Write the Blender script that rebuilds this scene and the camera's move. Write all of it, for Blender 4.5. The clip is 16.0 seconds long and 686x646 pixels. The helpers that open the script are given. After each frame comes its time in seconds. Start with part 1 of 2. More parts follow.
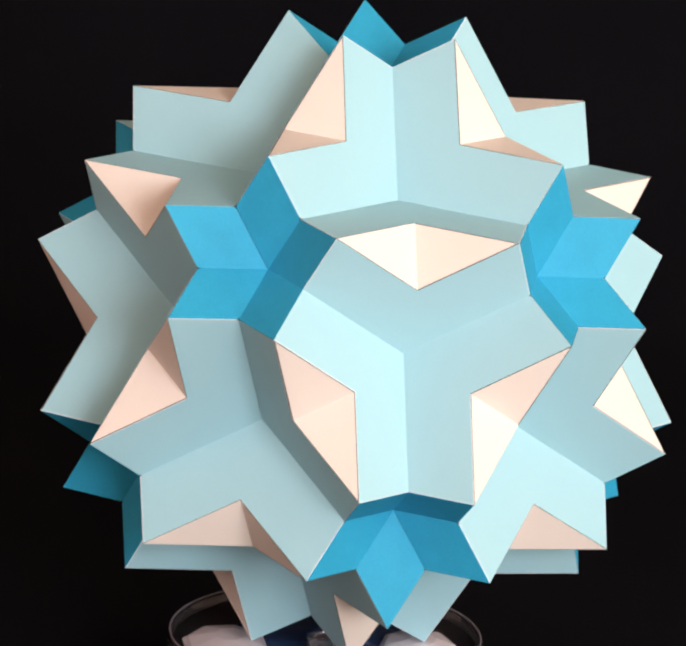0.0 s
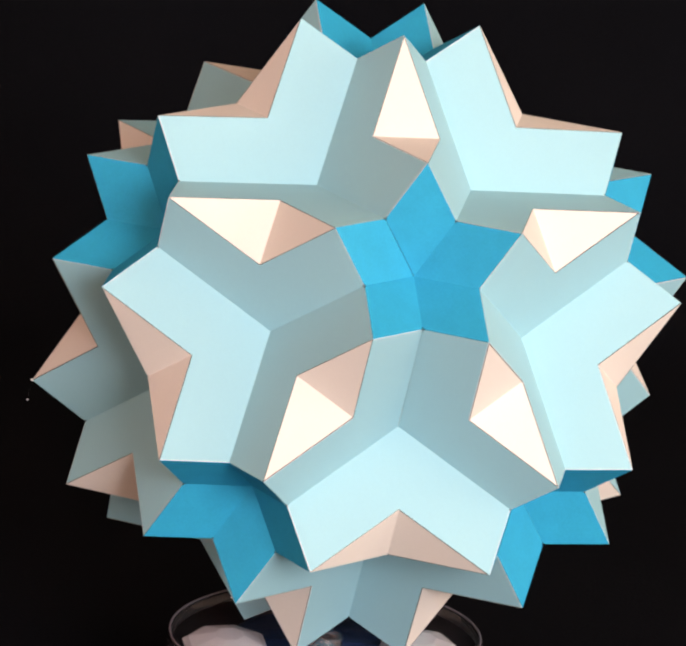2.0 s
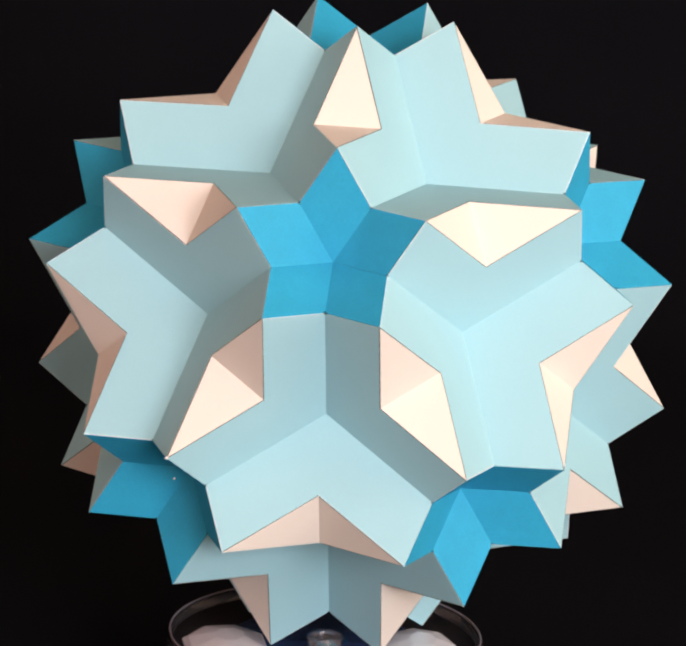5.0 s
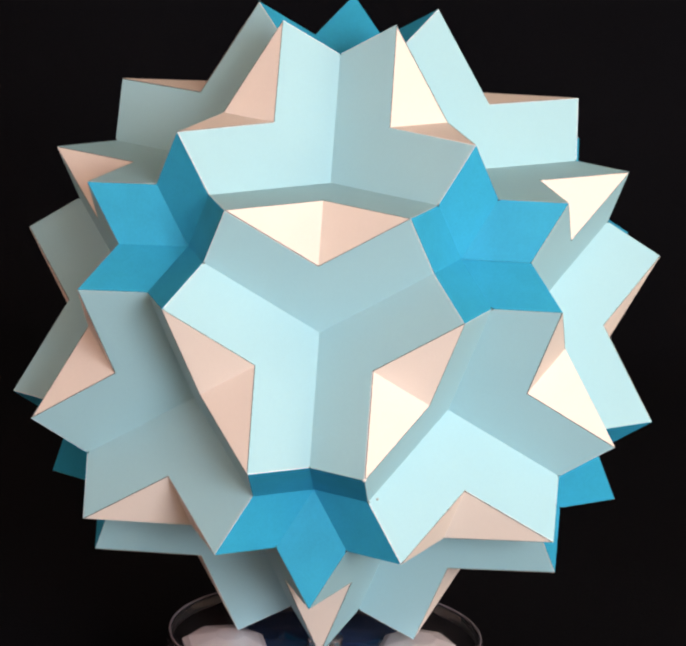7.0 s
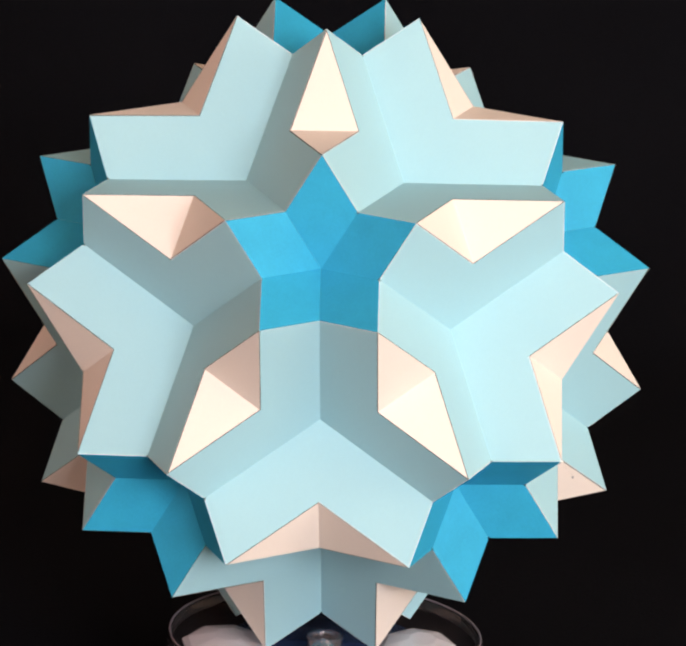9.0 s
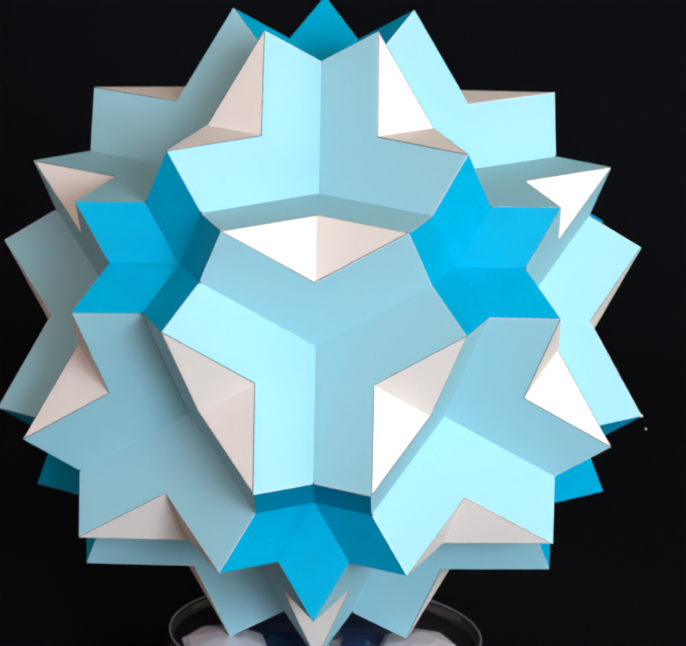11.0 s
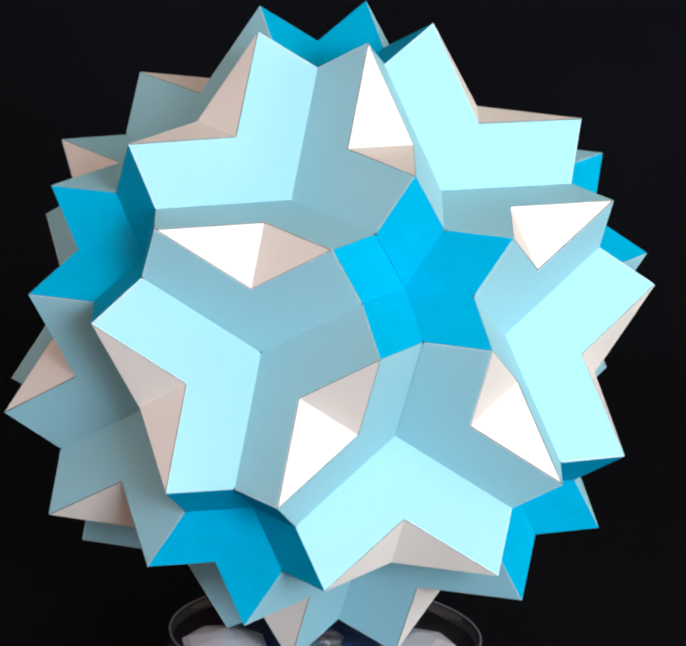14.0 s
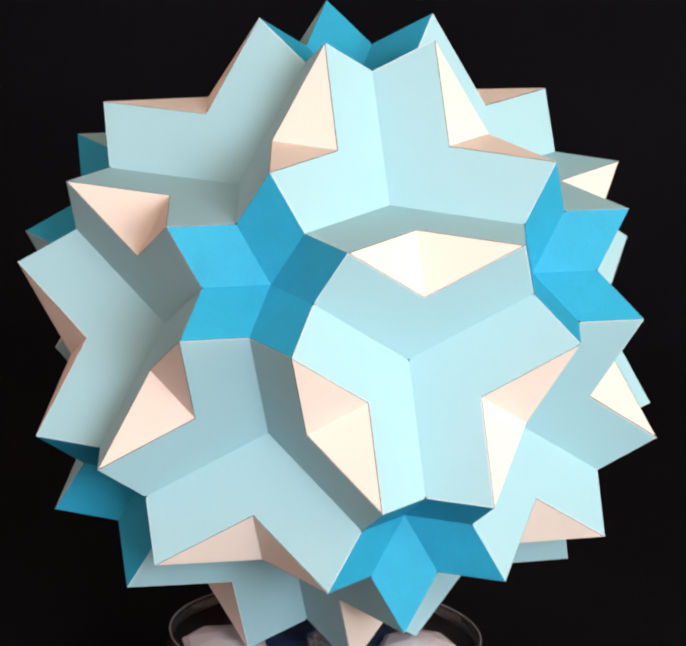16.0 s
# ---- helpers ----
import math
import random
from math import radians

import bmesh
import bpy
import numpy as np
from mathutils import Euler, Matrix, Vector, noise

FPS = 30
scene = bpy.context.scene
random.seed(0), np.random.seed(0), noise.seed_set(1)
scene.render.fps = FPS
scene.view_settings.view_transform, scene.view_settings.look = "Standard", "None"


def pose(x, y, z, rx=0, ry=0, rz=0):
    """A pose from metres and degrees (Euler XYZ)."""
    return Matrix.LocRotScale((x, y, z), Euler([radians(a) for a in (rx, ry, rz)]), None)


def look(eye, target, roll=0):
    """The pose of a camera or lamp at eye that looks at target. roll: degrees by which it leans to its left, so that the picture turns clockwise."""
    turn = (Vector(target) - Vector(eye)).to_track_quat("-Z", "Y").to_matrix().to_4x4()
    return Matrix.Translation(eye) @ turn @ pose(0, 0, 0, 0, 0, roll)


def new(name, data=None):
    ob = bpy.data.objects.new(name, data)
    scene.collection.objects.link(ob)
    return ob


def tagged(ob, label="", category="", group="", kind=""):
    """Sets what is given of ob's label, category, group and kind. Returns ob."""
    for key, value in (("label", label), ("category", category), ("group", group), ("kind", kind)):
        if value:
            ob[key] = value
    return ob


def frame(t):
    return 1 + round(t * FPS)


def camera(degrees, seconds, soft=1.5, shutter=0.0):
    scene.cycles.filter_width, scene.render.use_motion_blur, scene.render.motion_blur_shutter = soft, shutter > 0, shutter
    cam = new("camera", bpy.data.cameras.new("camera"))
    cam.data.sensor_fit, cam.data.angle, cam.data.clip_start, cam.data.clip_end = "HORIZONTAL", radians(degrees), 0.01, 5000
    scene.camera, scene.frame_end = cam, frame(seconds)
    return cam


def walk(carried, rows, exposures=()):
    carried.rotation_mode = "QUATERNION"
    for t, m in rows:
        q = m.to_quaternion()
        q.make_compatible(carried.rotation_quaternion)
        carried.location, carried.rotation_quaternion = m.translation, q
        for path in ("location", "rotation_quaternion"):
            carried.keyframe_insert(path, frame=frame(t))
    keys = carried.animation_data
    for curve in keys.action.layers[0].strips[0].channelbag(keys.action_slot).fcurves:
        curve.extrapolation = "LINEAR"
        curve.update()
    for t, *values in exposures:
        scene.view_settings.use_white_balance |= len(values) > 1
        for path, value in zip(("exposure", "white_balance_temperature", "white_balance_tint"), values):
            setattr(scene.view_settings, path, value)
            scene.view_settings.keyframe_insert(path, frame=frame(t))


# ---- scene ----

# Scale: one unit of the model's plan is its outer radius.
R = 0.15
HC = 0.19          # height of the model's centre over the table

# ---- camera ----
cam = camera(8.850, 16.0, soft=2.7)
PAN, PITCH, ROLL = -0.000548, -0.266094, -0.045157
POSE = (Matrix.Translation((0, -12.87453 * R, 3.52659 * R + HC))
        @ Matrix.Rotation(PAN, 4, "Z") @ Matrix.Rotation(PITCH, 4, "X")
        @ Matrix.Rotation(ROLL, 4, "Y") @ Matrix.Rotation(radians(90), 4, "X"))
walk(cam, [(0, POSE), (16, POSE)], exposures=[
    (0.0, 0.03, 7000, 19.5), (2.0, 0.02, 7000, 19.5), (3.5, -0.02, 7000, 19.5), (4.2, 0.0, 7000, 19.5), (6.3, -0.06, 7000, 19.5), (7.0, -0.08, 7000, 19.5),
    (8.0, -0.05, 7000, 19.5), (9.0, 0.03, 7000, 19.5), (9.2, 0.03, 7000, 19.5), (11.3, -0.06, 5550, 5), (13.0, 0.0, 5420, 5),
    (14.0, 0.06, 5700, 6), (14.4, 0.10, 5850, 7), (15.0, 0.1, 6250, 11), (15.6, 0.09, 6700, 15), (16.0, 0.09, 6800, 17)])

# ---- light ----
world = bpy.data.worlds.new("sky")
scene.world = world
world.use_nodes = True
wn = world.node_tree.nodes
sky = wn.new("ShaderNodeTexSky")
sky.sky_type, sky.sun_disc = "NISHITA", False
sky.sun_elevation, sky.sun_rotation = radians(35), radians(40)
wn["Background"].inputs["Strength"].default_value = 0.08
world.node_tree.links.new(sky.outputs[0], wn["Background"].inputs["Color"])

WIN_X, WIN_Z, WIN_W, WIN_H, BACK_Y = 1.15, 0.98, 1.30, 1.20, -2.8
lamp = bpy.data.lights.new("window_light", "AREA")
lamp.shape, lamp.size, lamp.size_y, lamp.energy = "RECTANGLE", WIN_W - 0.1, WIN_H - 0.1, 82
lamp.color = (0.94, 0.97, 1.0)
lamp_ob = new("window_light", lamp)
lamp_ob.matrix_world = look((WIN_X, BACK_Y - 0.05, WIN_Z), (0, 0, HC))

# a second, smaller window in the east wall, with warmer light
EAST_X, EAST_Y, EAST_Z, EAST_S = 2.0, -0.75, 0.75, 0.80
side = bpy.data.lights.new("side_window_light", "AREA")
side.shape, side.size, side.energy, side.color = "SQUARE", EAST_S - 0.1, 13, (1.0, 0.87, 0.70)
side_ob = new("side_window_light", side)
side_ob.matrix_world = look((EAST_X + 0.05, EAST_Y, EAST_Z), (0, 0, HC))


# ---- materials ----
def nodes_of(name, base, rough, spec=0.5, metal=0.0):
    m = bpy.data.materials.new(name)
    m.use_nodes = True
    nt = m.node_tree
    p = nt.nodes["Principled BSDF"]
    p.inputs["Base Color"].default_value = (*base, 1)
    p.inputs["Roughness"].default_value = rough
    p.inputs["Specular IOR Level"].default_value = spec
    p.inputs["Metallic"].default_value = metal
    return m, nt, p


def textured(name, base, rough, spec=0.3, fine=900.0, broad=14.0, vary=0.05, bump=0.05, height=0.0002, piece=0.0):
    """A surface with fine grain, broad blotches, a little relief and a tone of its own for each piece."""
    m, nt, p = nodes_of(name, base, rough, spec)
    N, L = nt.nodes.new, nt.links.new
    co = N("ShaderNodeTexCoord")
    n1, n2 = N("ShaderNodeTexNoise"), N("ShaderNodeTexNoise")
    n1.inputs["Scale"].default_value, n1.inputs["Detail"].default_value = fine, 4
    n2.inputs["Scale"].default_value, n2.inputs["Detail"].default_value = broad, 3
    for n in (n1, n2):
        L(co.outputs["Object"], n.inputs["Vector"])
    add = N("ShaderNodeMath")
    add.operation = "ADD"
    L(n1.outputs["Fac"], add.inputs[0])
    L(n2.outputs["Fac"], add.inputs[1])
    rng = N("ShaderNodeMapRange")
    rng.inputs["From Min"].default_value, rng.inputs["From Max"].default_value = 0.6, 1.4
    rng.inputs["To Min"].default_value, rng.inputs["To Max"].default_value = 1 - vary, 1 + vary
    L(add.outputs[0], rng.inputs["Value"])
    val = rng.outputs["Result"]
    if piece:
        info = N("ShaderNodeObjectInfo")
        pr = N("ShaderNodeMapRange")
        pr.inputs["To Min"].default_value, pr.inputs["To Max"].default_value = 1 - piece, 1 + piece
        L(info.outputs["Random"], pr.inputs["Value"])
        mul = N("ShaderNodeMath")
        mul.operation = "MULTIPLY"
        L(val, mul.inputs[0])
        L(pr.outputs["Result"], mul.inputs[1])
        val = mul.outputs[0]
    hsv = N("ShaderNodeHueSaturation")
    hsv.inputs["Color"].default_value = (*base, 1)
    L(val, hsv.inputs["Value"])
    L(hsv.outputs["Color"], p.inputs["Base Color"])
    b = N("ShaderNodeBump")
    b.inputs["Strength"].default_value, b.inputs["Distance"].default_value = bump, height
    L(n1.outputs["Fac"], b.inputs["Height"])
    L(b.outputs["Normal"], p.inputs["Normal"])
    return m


AQUA = textured("aqua_card", (0.342, 0.628, 0.716), 0.66, 0.35, vary=0.02, bump=0.04, piece=0.015)
BLUE = textured("blue_card", (0.012, 0.370, 0.602), 0.6, 0.2, broad=85, vary=0.08, bump=0.06, piece=0.02)
CREAM = textured("cream_card", (0.83, 0.765, 0.705), 0.65, 0.3, vary=0.02, bump=0.06, piece=0.015)
CUT = textured("cut_card_edge", (0.78, 0.85, 0.90), 0.8, 0.2, vary=0.08)
# shade of open joints and pinholes, put into the colour of the card lips
GAP_SHADE = textured("gap_shade_line", (0.045, 0.042, 0.04), 0.7, 0.2, vary=0.3)
DRIED_GLUE = textured("dried_glue", (0.34, 0.34, 0.35), 0.4, 0.5, vary=0.1)
WHITE_GLUE = textured("white_glue", (0.78, 0.78, 0.78), 0.4, 0.5, vary=0.05)
CLOTH = textured("black_velvet", (0.0041, 0.0043, 0.0058), 0.95, 0.05, fine=500, broad=5, vary=0.3, bump=0.3, height=0.001)
DARK_PLASTIC = textured("dark_satin_plastic", (0.015, 0.012, 0.014), 0.45, 0.3, broad=40, vary=0.2, bump=0.02)
PAD_PLASTIC = textured("grey_satin_plastic", (0.78, 0.71, 0.75), 0.16, 0.5, broad=50, vary=0.06, bump=0.03)
WALL_PAINT = textured("wall_paint", (0.85, 0.735, 0.605), 0.8, 0.2, fine=120, broad=1.5, vary=0.04, bump=0.1, height=0.001)
# rose chosen for an unseen wall, to tint and lift light on left-facing panels
ROSE_BOUNCE = textured("rose_wall_bounce", (0.90, 0.70, 0.665), 0.8, 0.2, fine=120, broad=1.5, vary=0.04, bump=0.1, height=0.001)
FLOOR_WOOD = textured("floor_wood", (0.43, 0.325, 0.255), 0.45, 0.4, fine=60, broad=4, vary=0.2)
FRAME_PAINT = textured("white_frame_paint", (0.78, 0.77, 0.74), 0.4, 0.4, fine=200, vary=0.03)
GLASS, _, gp = nodes_of("clear_plastic", (0.96, 0.96, 0.98), 0.03)
gp.inputs["Transmission Weight"].default_value = 0.97
gp.inputs["IOR"].default_value = 1.58

# base colour stands in for the blue star bowl mirrored in the dark dish
NAVY_REFLECTION = textured("navy_reflection_plastic", (0.030, 0.060, 0.150), 0.14, 0.6, broad=40, vary=0.1, bump=0.01)
RIM_PLASTIC = textured("pale_lilac_plastic", (0.24, 0.21, 0.24), 0.22, 0.6, broad=50, vary=0.06, bump=0.02)
WALL_PLASTIC, _, wp = nodes_of("clear_lilac_plastic", (0.80, 0.76, 0.80), 0.04)
wp.inputs["Transmission Weight"].default_value = 0.97
wp.inputs["IOR"].default_value = 1.49


# ---- mesh helpers ----
def mesh_of(name, bm, materials):
    me = bpy.data.meshes.new(name)
    bm.normal_update()
    bm.to_mesh(me)
    bm.free()
    for m in materials if isinstance(materials, (list, tuple)) else [materials]:
        me.materials.append(m)
    return me


def part(name, bm, material, parent=None, label=""):
    ob = new(name, mesh_of(name, bm, material))
    ob.parent = parent
    return tagged(ob, label)


def box_bm(x0, x1, y0, y1, z0, z1):
    bm = bmesh.new()
    bmesh.ops.create_cube(bm, size=1, matrix=Matrix.Translation(((x0 + x1) / 2, (y0 + y1) / 2, (z0 + z1) / 2))
                          @ Matrix.Diagonal((x1 - x0, y1 - y0, z1 - z0, 1)))
    return bm


def lathe_bm(profile, steps=96, closed=False):
    """Turns a profile of (radius, height) round the z axis."""
    bm = bmesh.new()
    rings = [[bm.verts.new((r * math.cos(a), r * math.sin(a), z)) for a in (2 * math.pi * k / steps for k in range(steps))]
             for r, z in profile]
    pairs = list(zip(rings, rings[1:])) + ([(rings[-1], rings[0])] if closed else [])
    for lo, hi in pairs:
        for k in range(steps):
            f = bm.faces.new((lo[k], lo[(k + 1) % steps], hi[(k + 1) % steps], hi[k]))
            f.smooth = True
    if not closed:
        for ring, turn in ((rings[0], -1), (rings[-1], 1)):
            bm.faces.new(ring[::turn])
    bmesh.ops.recalc_face_normals(bm, faces=bm.faces)
    return bm


# ---- the room ----
# out of view: closes the place and bounces warm light onto the model
def build_room():
    X0, X1, Y0, Y1, Z0, Z1, TH = -1.6, 2.0, BACK_Y, 1.2, -0.75, 1.65, 0.15
    wall = lambda name, *b: tagged(part(name, box_bm(*b), WALL_PAINT), "pale warm painted plaster wall", "wall", kind="structure")
    wall("wall_north", X0, X1, Y1, Y1 + TH, Z0, Z1)
    tagged(part("wall_west", box_bm(X0 - TH, X0, Y0 - TH, Y1 + TH, Z0, Z1), ROSE_BOUNCE), "unseen pale rose wall that tints light bounced onto the model", "wall", kind="structure")
    bm = bmesh.new()
    a, b, lo, hi = EAST_Y - EAST_S / 2, EAST_Y + EAST_S / 2, EAST_Z - EAST_S / 2, EAST_Z + EAST_S / 2
    for c in ((Y0 - TH, a, Z0, Z1), (b, Y1 + TH, Z0, Z1), (a, b, Z0, lo), (a, b, hi, Z1)):
        bmesh.ops.create_cube(bm, size=1, matrix=Matrix.Translation((X1 + TH / 2, (c[0] + c[1]) / 2, (c[2] + c[3]) / 2))
                              @ Matrix.Diagonal((TH, c[1] - c[0], c[3] - c[2], 1)))
    tagged(part("wall_east", bm, WALL_PAINT), "pale plaster wall with a small window opening", "wall", kind="structure")
    win = tagged(new("window_2"), "small white-framed window in warm light", "window", kind="structure")
    win.location = (X1 + TH - 0.03, EAST_Y, EAST_Z)
    w, d = EAST_S / 2 - 0.002, 0.02
    for c in ((-w, -w + 0.04, -w, w), (w - 0.04, w, -w, w), (-w + 0.04, w - 0.04, -w, -w + 0.04), (-w + 0.04, w - 0.04, w - 0.04, w)):
        part("window_frame", box_bm(-d, d, c[0], c[1], c[2], c[3]), FRAME_PAINT, win)
    a, b = WIN_X - WIN_W / 2, WIN_X + WIN_W / 2
    lo, hi = WIN_Z - WIN_H / 2, WIN_Z + WIN_H / 2
    bm = bmesh.new()
    for c in ((X0, a, Z0, Z1), (b, X1, Z0, Z1), (a, b, Z0, lo), (a, b, hi, Z1)):
        bmesh.ops.create_cube(bm, size=1, matrix=Matrix.Translation(((c[0] + c[1]) / 2, Y0 - TH / 2, (c[2] + c[3]) / 2))
                              @ Matrix.Diagonal((c[1] - c[0], TH, c[3] - c[2], 1)))
    tagged(part("wall_south", bm, WALL_PAINT), "pale plaster wall with a window opening", "wall", kind="structure")
    tagged(part("floor", box_bm(X0, X1, Y0, Y1, Z0 - 0.1, Z0), FLOOR_WOOD), "brown wooden floor of the room", "floor", kind="structure")
    tagged(part("ceiling", box_bm(X0 - TH, X1 + TH, Y0 - TH, Y1 + TH, Z1, Z1 + 0.1), WALL_PAINT), "pale painted ceiling", "ceiling", kind="structure")
    win = tagged(new("window_1"), "white-framed window that lets in daylight", "window", kind="structure")
    win.location = (WIN_X, Y0 - TH + 0.03, WIN_Z)
    w, h, d = WIN_W / 2 - 0.002, WIN_H / 2 - 0.002, 0.02
    for c in ((-w, -w + 0.04, -h, h), (w - 0.04, w, -h, h), (-w + 0.04, w - 0.04, -h, -h + 0.04), (-w + 0.04, w - 0.04, h - 0.04, h)):
        part("window_frame", box_bm(c[0], c[1], -d, d, c[2], c[3]), FRAME_PAINT, win)


# ---- table and black cloth ----
def build_cloth():
    """A black cloth that covers the table and rises behind the model in one sweep."""
    bm = bmesh.new()
    prof = [(-0.55, -0.72), (-0.56, -0.4), (-0.555, -0.02), (-0.54, 0.0)]
    prof += [(-0.4 + 0.1 * k, 0.0) for k in range(11)]
    prof += [(0.6 + 0.25 * math.sin(a), 0.25 - 0.25 * math.cos(a)) for a in (radians(9 * k) for k in range(1, 11))]
    prof += [(0.85, 0.25 + 0.12 * k) for k in range(1, 11)]
    n = 48
    rows = []
    for j, (y, z) in enumerate(prof):
        row = []
        for i in range(n + 1):
            x = -1.3 + 2.6 * i / n
            wave = 0.012 * noise.noise((x * 2.3, y * 2, z * 0.9)) * (1 if (z > 0.2 or z < -0.05) else 0)
            row.append(bm.verts.new((x, y + wave, z)))
        rows.append(row)
    for a, b in zip(rows, rows[1:]):
        for i in range(n):
            bm.faces.new((a[i], a[i + 1], b[i + 1], b[i])).smooth = True
    ob = tagged(part("backdrop", bm, CLOTH), "black velvet cloth over the table and up behind the model", "backdrop", kind="structure")
    thick = ob.modifiers.new("thickness", "SOLIDIFY")
    thick.thickness, thick.offset = 0.003, -1


# ---- the stand: dish, pads and tube ----
ZF, ZP, ZR = HC - 1.000 * R, HC - 0.974 * R, HC - 0.963 * R


def build_dish():
    dish = tagged(new("display_dish"), "shallow dark dish with clear wall and lilac rim on black cloth", "dish")
    dish.location = (-0.004 * R, 0, 0)
    r = 0.484 * R
    t = 0.0020
    q = r - t - 0.0002
    prof = [(0.030, 0.0), (r * 0.86, 0.0), (r * 0.93, 0.004), (q, 0.012), (q, ZF - 0.001), (q - 0.0006, ZF - 0.0004), (0.02, ZF - 0.0004)]
    part("bowl", lathe_bm(prof), DARK_PLASTIC, dish, "near-black satin base of the dish")
    # added disc that carries the painted blue reflection between the pads
    part("reflection_disc", lathe_bm([(0.30 * R, ZF - 0.0002), (0.30 * R - 0.0003, ZF), (0.001, ZF)], 64), NAVY_REFLECTION, dish, "glossy disc coloured navy for the blue reflection in the dish")
    wall = [(r, 0.013), (r, ZR - 0.0018), (r - 0.0006, ZR - 0.0012), (r - t + 0.0006, ZR - 0.0012), (r - t, ZR - 0.0018), (r - t, 0.013)]
    part("side_wall", lathe_bm(wall, closed=True), WALL_PLASTIC, dish, "clear plastic wall of the dish")
    g = 0.00045
    ring = [(r - t / 2 + g * math.cos(a), ZR - 0.0008 + g * math.sin(a)) for a in (2 * math.pi * k / 10 for k in range(10))]
    part("rim", lathe_bm(ring, closed=True), RIM_PLASTIC, dish, "thin pale lilac rounded rim")
    for name, x, y, rx, ry, spin in (("pad", -0.305, -0.085, 0.135, 0.175, 12), ("pad", 0.285, -0.05, 0.125, 0.185, -14)):
        bm = bmesh.new()
        rim = []
        for k in range(8):
            a = 2 * math.pi * (k + 0.5) / 8 + radians(spin)
            rim.append(Vector(((x + rx * math.cos(a)) * R, (y + ry * math.sin(a)) * R, 0)))
        mid = Vector((x * R, y * R, 0))
        top = mid + Vector((0.1 * rx * R, 0.15 * ry * R, 0))
        rings = [[bm.verts.new(c + (p - mid) * k + Vector((0, 0, z))) for p in rim]
                 for c, k, z in ((mid, 1.0, ZF + 0.0003), (mid, 1.0, ZP - 0.0022), (mid, 0.86, ZP - 0.0006), (top, 0.34, ZP + 0.0012))]
        for a, b in zip(rings, rings[1:]):
            for k in range(8):
                bm.faces.new((a[k], a[(k + 1) % 8], b[(k + 1) % 8], b[k]))
        bm.faces.new(rings[-1])
        bm.faces.new(rings[0][::-1])
        part(name, bm, PAD_PLASTIC, dish, "pale lilac glossy plastic pad with faceted top")


def build_tube():
    tube = tagged(new("clear_tube"), "short clear glass tube standing upright in the dish", "tube")
    tube.location = (-0.005 * R, -0.12 * R, ZF)
    h, ro, ri = 0.066 * R, 0.055 * R, 0.045 * R
    mid, half = (ro + ri) / 2, (ro - ri) / 2
    prof = [(ro, 0.0003)] + [(mid + half * math.cos(a), h - half + half * math.sin(a)) for a in (math.pi * k / 10 for k in range(11))] + [(ri, 0.0003)]
    part("tube_wall", lathe_bm(prof, 48, closed=True), GLASS, tube)
    ring = [(mid + (half + 0.00035) * math.cos(a), h * 0.9 + 0.0006 * math.sin(a)) for a in (2 * math.pi * k / 12 for k in range(12))]
    part("tube_lip", lathe_bm(ring, 48, closed=True), GLASS, tube, "thicker rounded clear lip of the tube")


# ---- the paper model ----
# Radii along the five-, three- and twofold axes of the icosahedral plan.
STAR, CORNER = 0.753229, 0.644734
TIP = (0.501118, 0.538397)      # along fivefold, twofold
NOTCH = (0.627172, 0.288170)    # along fivefold, threefold
VALLEY = (0.544288, 0.280970)   # along twofold, threefold


def plan():
    el = math.atan(0.5)
    five = [Vector((0, 0, 1))] + [Vector((math.cos(el) * math.cos(a), math.cos(el) * math.sin(a), math.sin(el)))
                                  for a in (radians(72 * k) for k in range(5))]
    five += [-v for v in five]
    near = lambda i, j: five[i].dot(five[j]) > 0.4
    two = [(i, j) for i in range(12) for j in range(i + 1, 12) if near(i, j)]
    three = [(i, j, k) for i, j in two for k in range(j + 1, 12) if near(i, k) and near(j, k)]
    return five, two, three


def offset(pts, normal, dists):
    """Moves the edges of a flat outline inwards; dists: one distance for each edge k to k + 1."""
    out = []
    for k in range(len(pts)):
        p, a, b = pts[k], pts[k - 1], pts[(k + 1) % len(pts)]
        e1, e2 = (p - a).normalized(), (b - p).normalized()
        n1, n2 = normal.cross(e1), normal.cross(e2)
        d1, d2 = dists[k - 1], dists[k]
        c = n1.dot(n2)
        if abs(c) > 0.98:
            out.append(p + n1 * max(d1, d2))
        else:
            out.append(p + n1 * ((d1 - c * d2) / (1 - c * c)) + n2 * ((d2 - c * d1) / (1 - c * c)))
    return out


# an edge: gap at the joint, width of its lip, and what the lip shows (0 card face, 1 pale cut, 2 painted gap shade)
FOLD = (0.0, 0.0, 0)


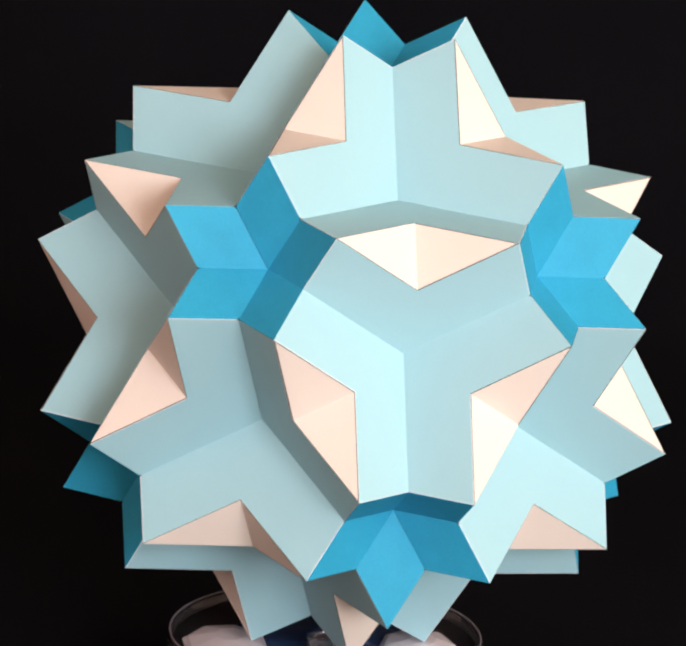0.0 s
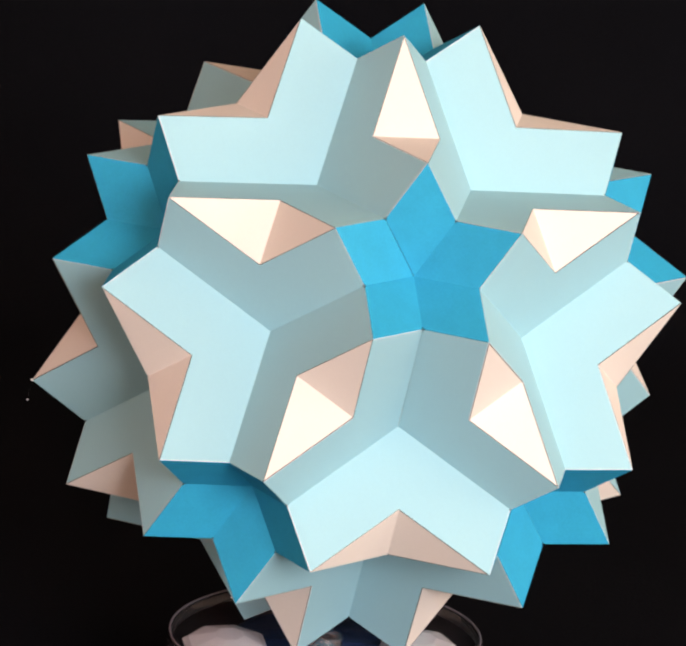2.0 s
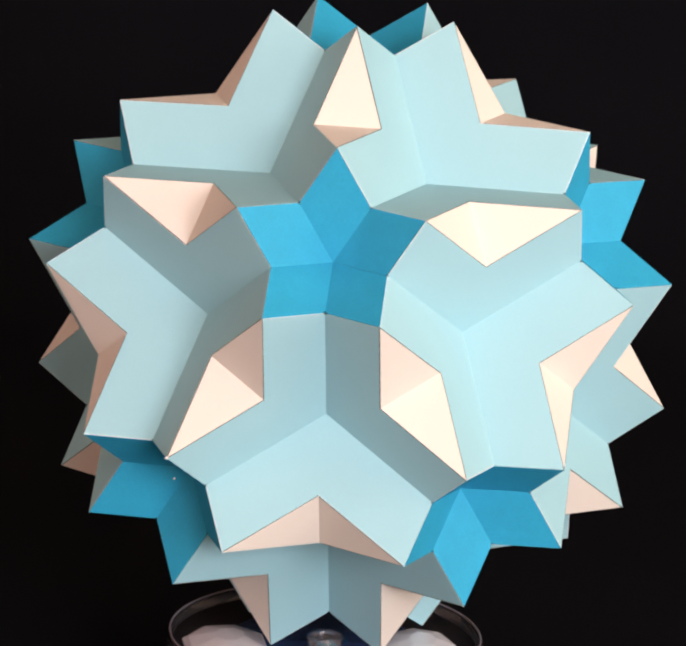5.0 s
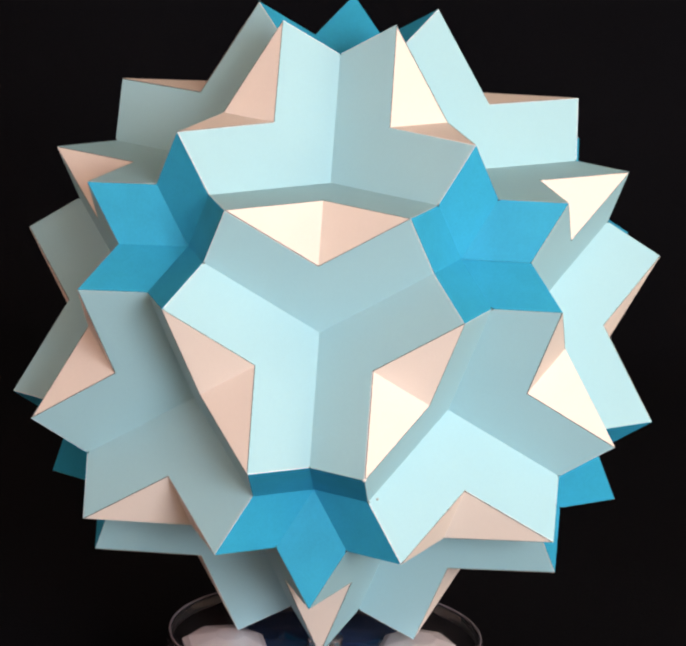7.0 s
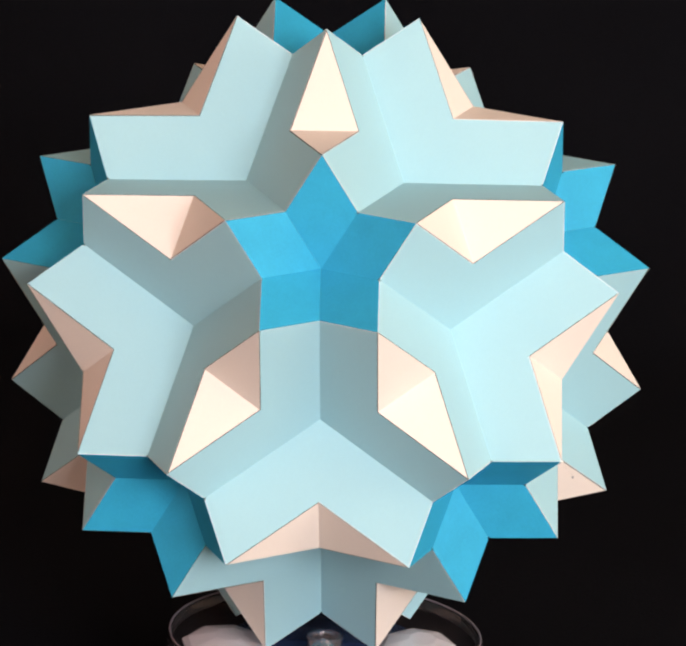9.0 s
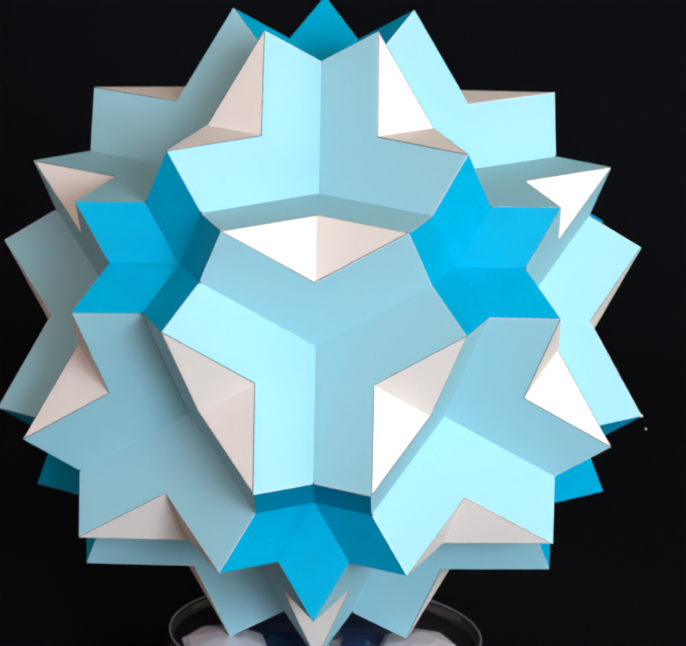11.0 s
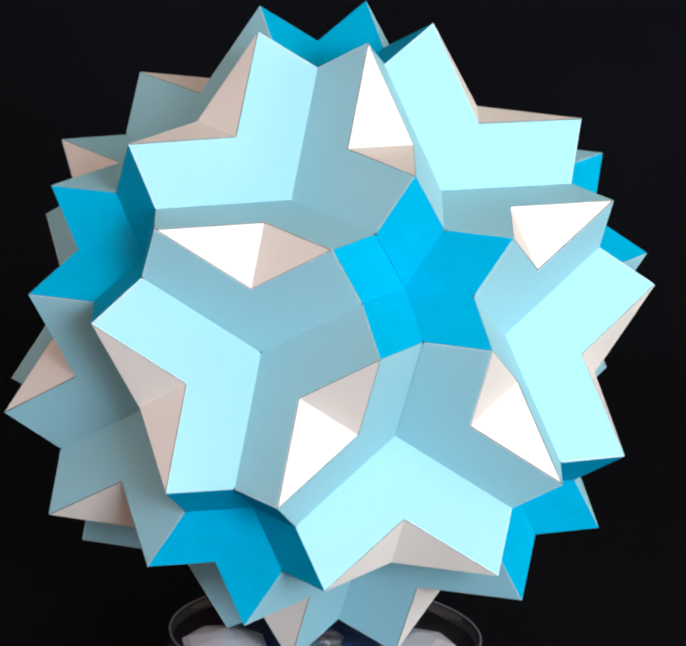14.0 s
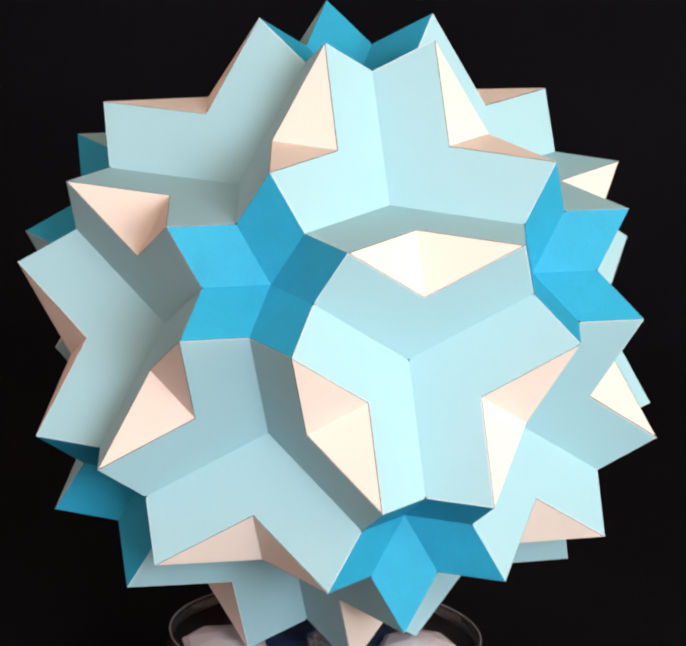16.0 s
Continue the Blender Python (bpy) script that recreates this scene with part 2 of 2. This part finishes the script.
def panel_bm(pts, kinds, cut):
    """A card panel with thickness. kinds: the edge k to k + 1; cut: how far corner k is clipped."""
    n = Vector((0, 0, 0))
    for a, b in zip(pts, pts[1:] + pts[:1]):
        n += a.cross(b)
    n.normalize()
    if n.dot(sum(pts, Vector((0, 0, 0)))) < 0:
        pts = pts[::-1]
        cut = cut[::-1]
        kinds = kinds[::-1][1:] + kinds[::-1][:1]
        n = -n
    line, flag = [], []
    for k, p in enumerate(pts):
        a, b = pts[k - 1], pts[(k + 1) % len(pts)]
        if cut[k]:
            # clipped corners get a dark-painted lip, so the pinhole looks shaded
            line += [p + (a - p).normalized() * cut[k], p + (b - p).normalized() * cut[k]]
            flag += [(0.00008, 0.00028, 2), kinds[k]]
        else:
            line.append(p)
            flag.append(kinds[k])
    outer = offset(line, n, [f[0] for f in flag])
    inner = offset(line, n, [max(f[0], f[1]) for f in flag])
    bm = bmesh.new()
    top = [bm.verts.new(p) for p in inner]
    m = len(line)
    drop = [0.0 if max(flag[k][1], flag[k - 1][1]) == 0 else 0.00007 for k in range(m)]
    lip = [bm.verts.new(p - n * d) for p, d in zip(outer, drop)]
    low = [bm.verts.new(p - n * 0.00030) for p in outer]
    bm.faces.new(top)
    bm.faces.new(low[::-1])
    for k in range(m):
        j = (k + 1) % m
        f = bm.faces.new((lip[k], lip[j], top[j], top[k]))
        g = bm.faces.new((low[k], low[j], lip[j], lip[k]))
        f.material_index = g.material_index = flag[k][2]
    return bm


def build_model():
    five, two, three = plan()
    v2 = {e: (five[e[0]] + five[e[1]]).normalized() for e in two}
    v3 = {t: (five[t[0]] + five[t[1]] + five[t[2]]).normalized() for t in three}
    star = [v * STAR * R for v in five]
    corner = {t: v * CORNER * R for t, v in v3.items()}
    tip = {(i, e): (five[i] * TIP[0] + v2[e] * TIP[1]) * R for e in two for i in e}
    notch = {(i, t): (five[i] * NOTCH[0] + v3[t] * NOTCH[1]) * R for t in three for i in t}
    valley = {(e, t): (v2[e] * VALLEY[0] + v3[t] * VALLEY[1]) * R for t in three for e in two if set(e) < set(t)}
    rnd = random.Random(7)
    hole = {k: rnd.choice((0, 0.0003, 0.0004, 0.0005, 0.0006)) for k in notch}
    # hand-glued joints: star to chevron mostly shows a pale cut edge, cream to aqua a thin line painted dark for the
    # gap's shade
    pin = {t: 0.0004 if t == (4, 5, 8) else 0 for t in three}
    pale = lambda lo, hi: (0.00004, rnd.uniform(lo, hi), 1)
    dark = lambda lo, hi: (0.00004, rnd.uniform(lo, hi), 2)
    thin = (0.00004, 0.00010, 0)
    rim, bare, seam, plain = {}, {}, {}, {}
    for i, t in notch:
        for e in two:
            if i in e and set(e) < set(t):
                k = rnd.random()
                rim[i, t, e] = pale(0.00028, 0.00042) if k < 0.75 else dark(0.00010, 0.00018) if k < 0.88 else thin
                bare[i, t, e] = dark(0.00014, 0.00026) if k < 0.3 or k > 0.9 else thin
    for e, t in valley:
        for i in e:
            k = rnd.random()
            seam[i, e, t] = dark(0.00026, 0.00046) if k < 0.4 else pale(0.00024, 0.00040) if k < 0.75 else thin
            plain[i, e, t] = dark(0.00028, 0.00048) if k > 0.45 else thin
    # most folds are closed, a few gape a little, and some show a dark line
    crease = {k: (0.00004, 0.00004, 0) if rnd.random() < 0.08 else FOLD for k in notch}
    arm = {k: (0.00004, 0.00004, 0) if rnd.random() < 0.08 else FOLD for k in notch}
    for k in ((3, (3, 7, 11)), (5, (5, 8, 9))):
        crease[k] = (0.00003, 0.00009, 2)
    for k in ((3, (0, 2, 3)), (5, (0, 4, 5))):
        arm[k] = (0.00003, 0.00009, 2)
    model = tagged(new("paper_polyhedron"),
                   "star-shaped paper polyhedron in aqua, blue and cream card", "paper model")
    # blue star bowls: five rhombi round each fivefold axis
    for (i, e), p in tip.items():
        a, b = [t for t in three if set(e) < set(t)]
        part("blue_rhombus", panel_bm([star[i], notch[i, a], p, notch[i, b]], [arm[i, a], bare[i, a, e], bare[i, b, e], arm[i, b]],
                                      [0, hole[i, a], 0, hole[i, b]]), [BLUE, CUT, GAP_SHADE], model)
    for (e, t), v in valley.items():
        i, j = e
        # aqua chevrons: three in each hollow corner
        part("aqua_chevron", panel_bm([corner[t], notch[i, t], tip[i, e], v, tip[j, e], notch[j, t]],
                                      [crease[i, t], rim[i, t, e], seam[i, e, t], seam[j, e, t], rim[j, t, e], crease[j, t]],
                                      [pin[t], hole[i, t], 0, 0, 0, hole[j, t]]), [AQUA, CUT, GAP_SHADE], model)
    for e in two:
        a, b = [t for t in three if set(e) < set(t)]
        for i in e:
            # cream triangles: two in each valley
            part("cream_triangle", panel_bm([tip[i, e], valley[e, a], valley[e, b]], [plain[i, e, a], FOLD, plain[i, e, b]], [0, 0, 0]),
                 [CREAM, CUT, GAP_SHADE], model)
    # a drop of glue on one tip, with a bead hanging off it on a hair-thin thread
    end, bead = tip[10, (2, 10)], Vector((0.65893, 0.73215, -0.27544)) * R
    bm = bmesh.new()
    bmesh.ops.create_icosphere(bm, subdivisions=2, radius=0.0008, matrix=Matrix.Translation(end * 0.998) @ Matrix.Diagonal((1.2, 1, 0.8, 1)))
    drop = part("glue_drop", bm, WHITE_GLUE, model, "small whitish drop of dried glue on a tip")
    bm = bmesh.new()
    bmesh.ops.create_icosphere(bm, subdivisions=2, radius=0.00055, matrix=Matrix.Translation(bead))
    way = bead - end
    bmesh.ops.create_cone(bm, cap_ends=True, segments=6, radius1=0.000012, radius2=0.000012, depth=way.length,
                          matrix=Matrix.Translation((bead + end) / 2) @ way.to_track_quat("Z", "Y").to_matrix().to_4x4())
    part("glue_thread", bm, DRIED_GLUE, drop, "tiny grey bead on a hair-thin glue thread")
    return model


build_room()
build_cloth()
build_dish()
build_tube()
MODEL = build_model()

TURN = [(0.0, -258.37), (0.5, -249.74), (1.0, -241.02), (1.5, -232.14), (2.0, -222.61), (2.5, -212.59), (3.0, -204.39),
        (3.5, -195.01), (4.0, -185.92), (4.2, -182.1), (6.3, -142.74), (6.5, -139.02), (7.0, -130.21), (7.5, -121.09),
        (8.0, -111.1), (8.5, -100.31), (9.0, -90.44), (9.2, -87.04), (11.3, -48.99), (11.5, -45.38), (12.0, -36.02),
        (12.5, -26.92), (13.0, -17.31), (13.5, -8.26), (14.0, 0.97), (14.5, 10.04), (15.0, 19.19), (15.5, 28.39), (16.0, 36.5)]


def motions():
    """The model turns about the upright axis of the dish, a little off its own centre and slightly tilted."""
    seat = (Matrix.Translation((-0.036968 * R, -0.045833 * R, 0))
            @ Matrix.Rotation(0.032739, 4, "X") @ Matrix.Rotation(-0.015659, 4, "Y"))
    walk(MODEL, [(t, Matrix.Translation((0, 0, HC)) @ Matrix.Rotation(radians(a), 4, "Z") @ seat) for t, a in TURN])


motions()
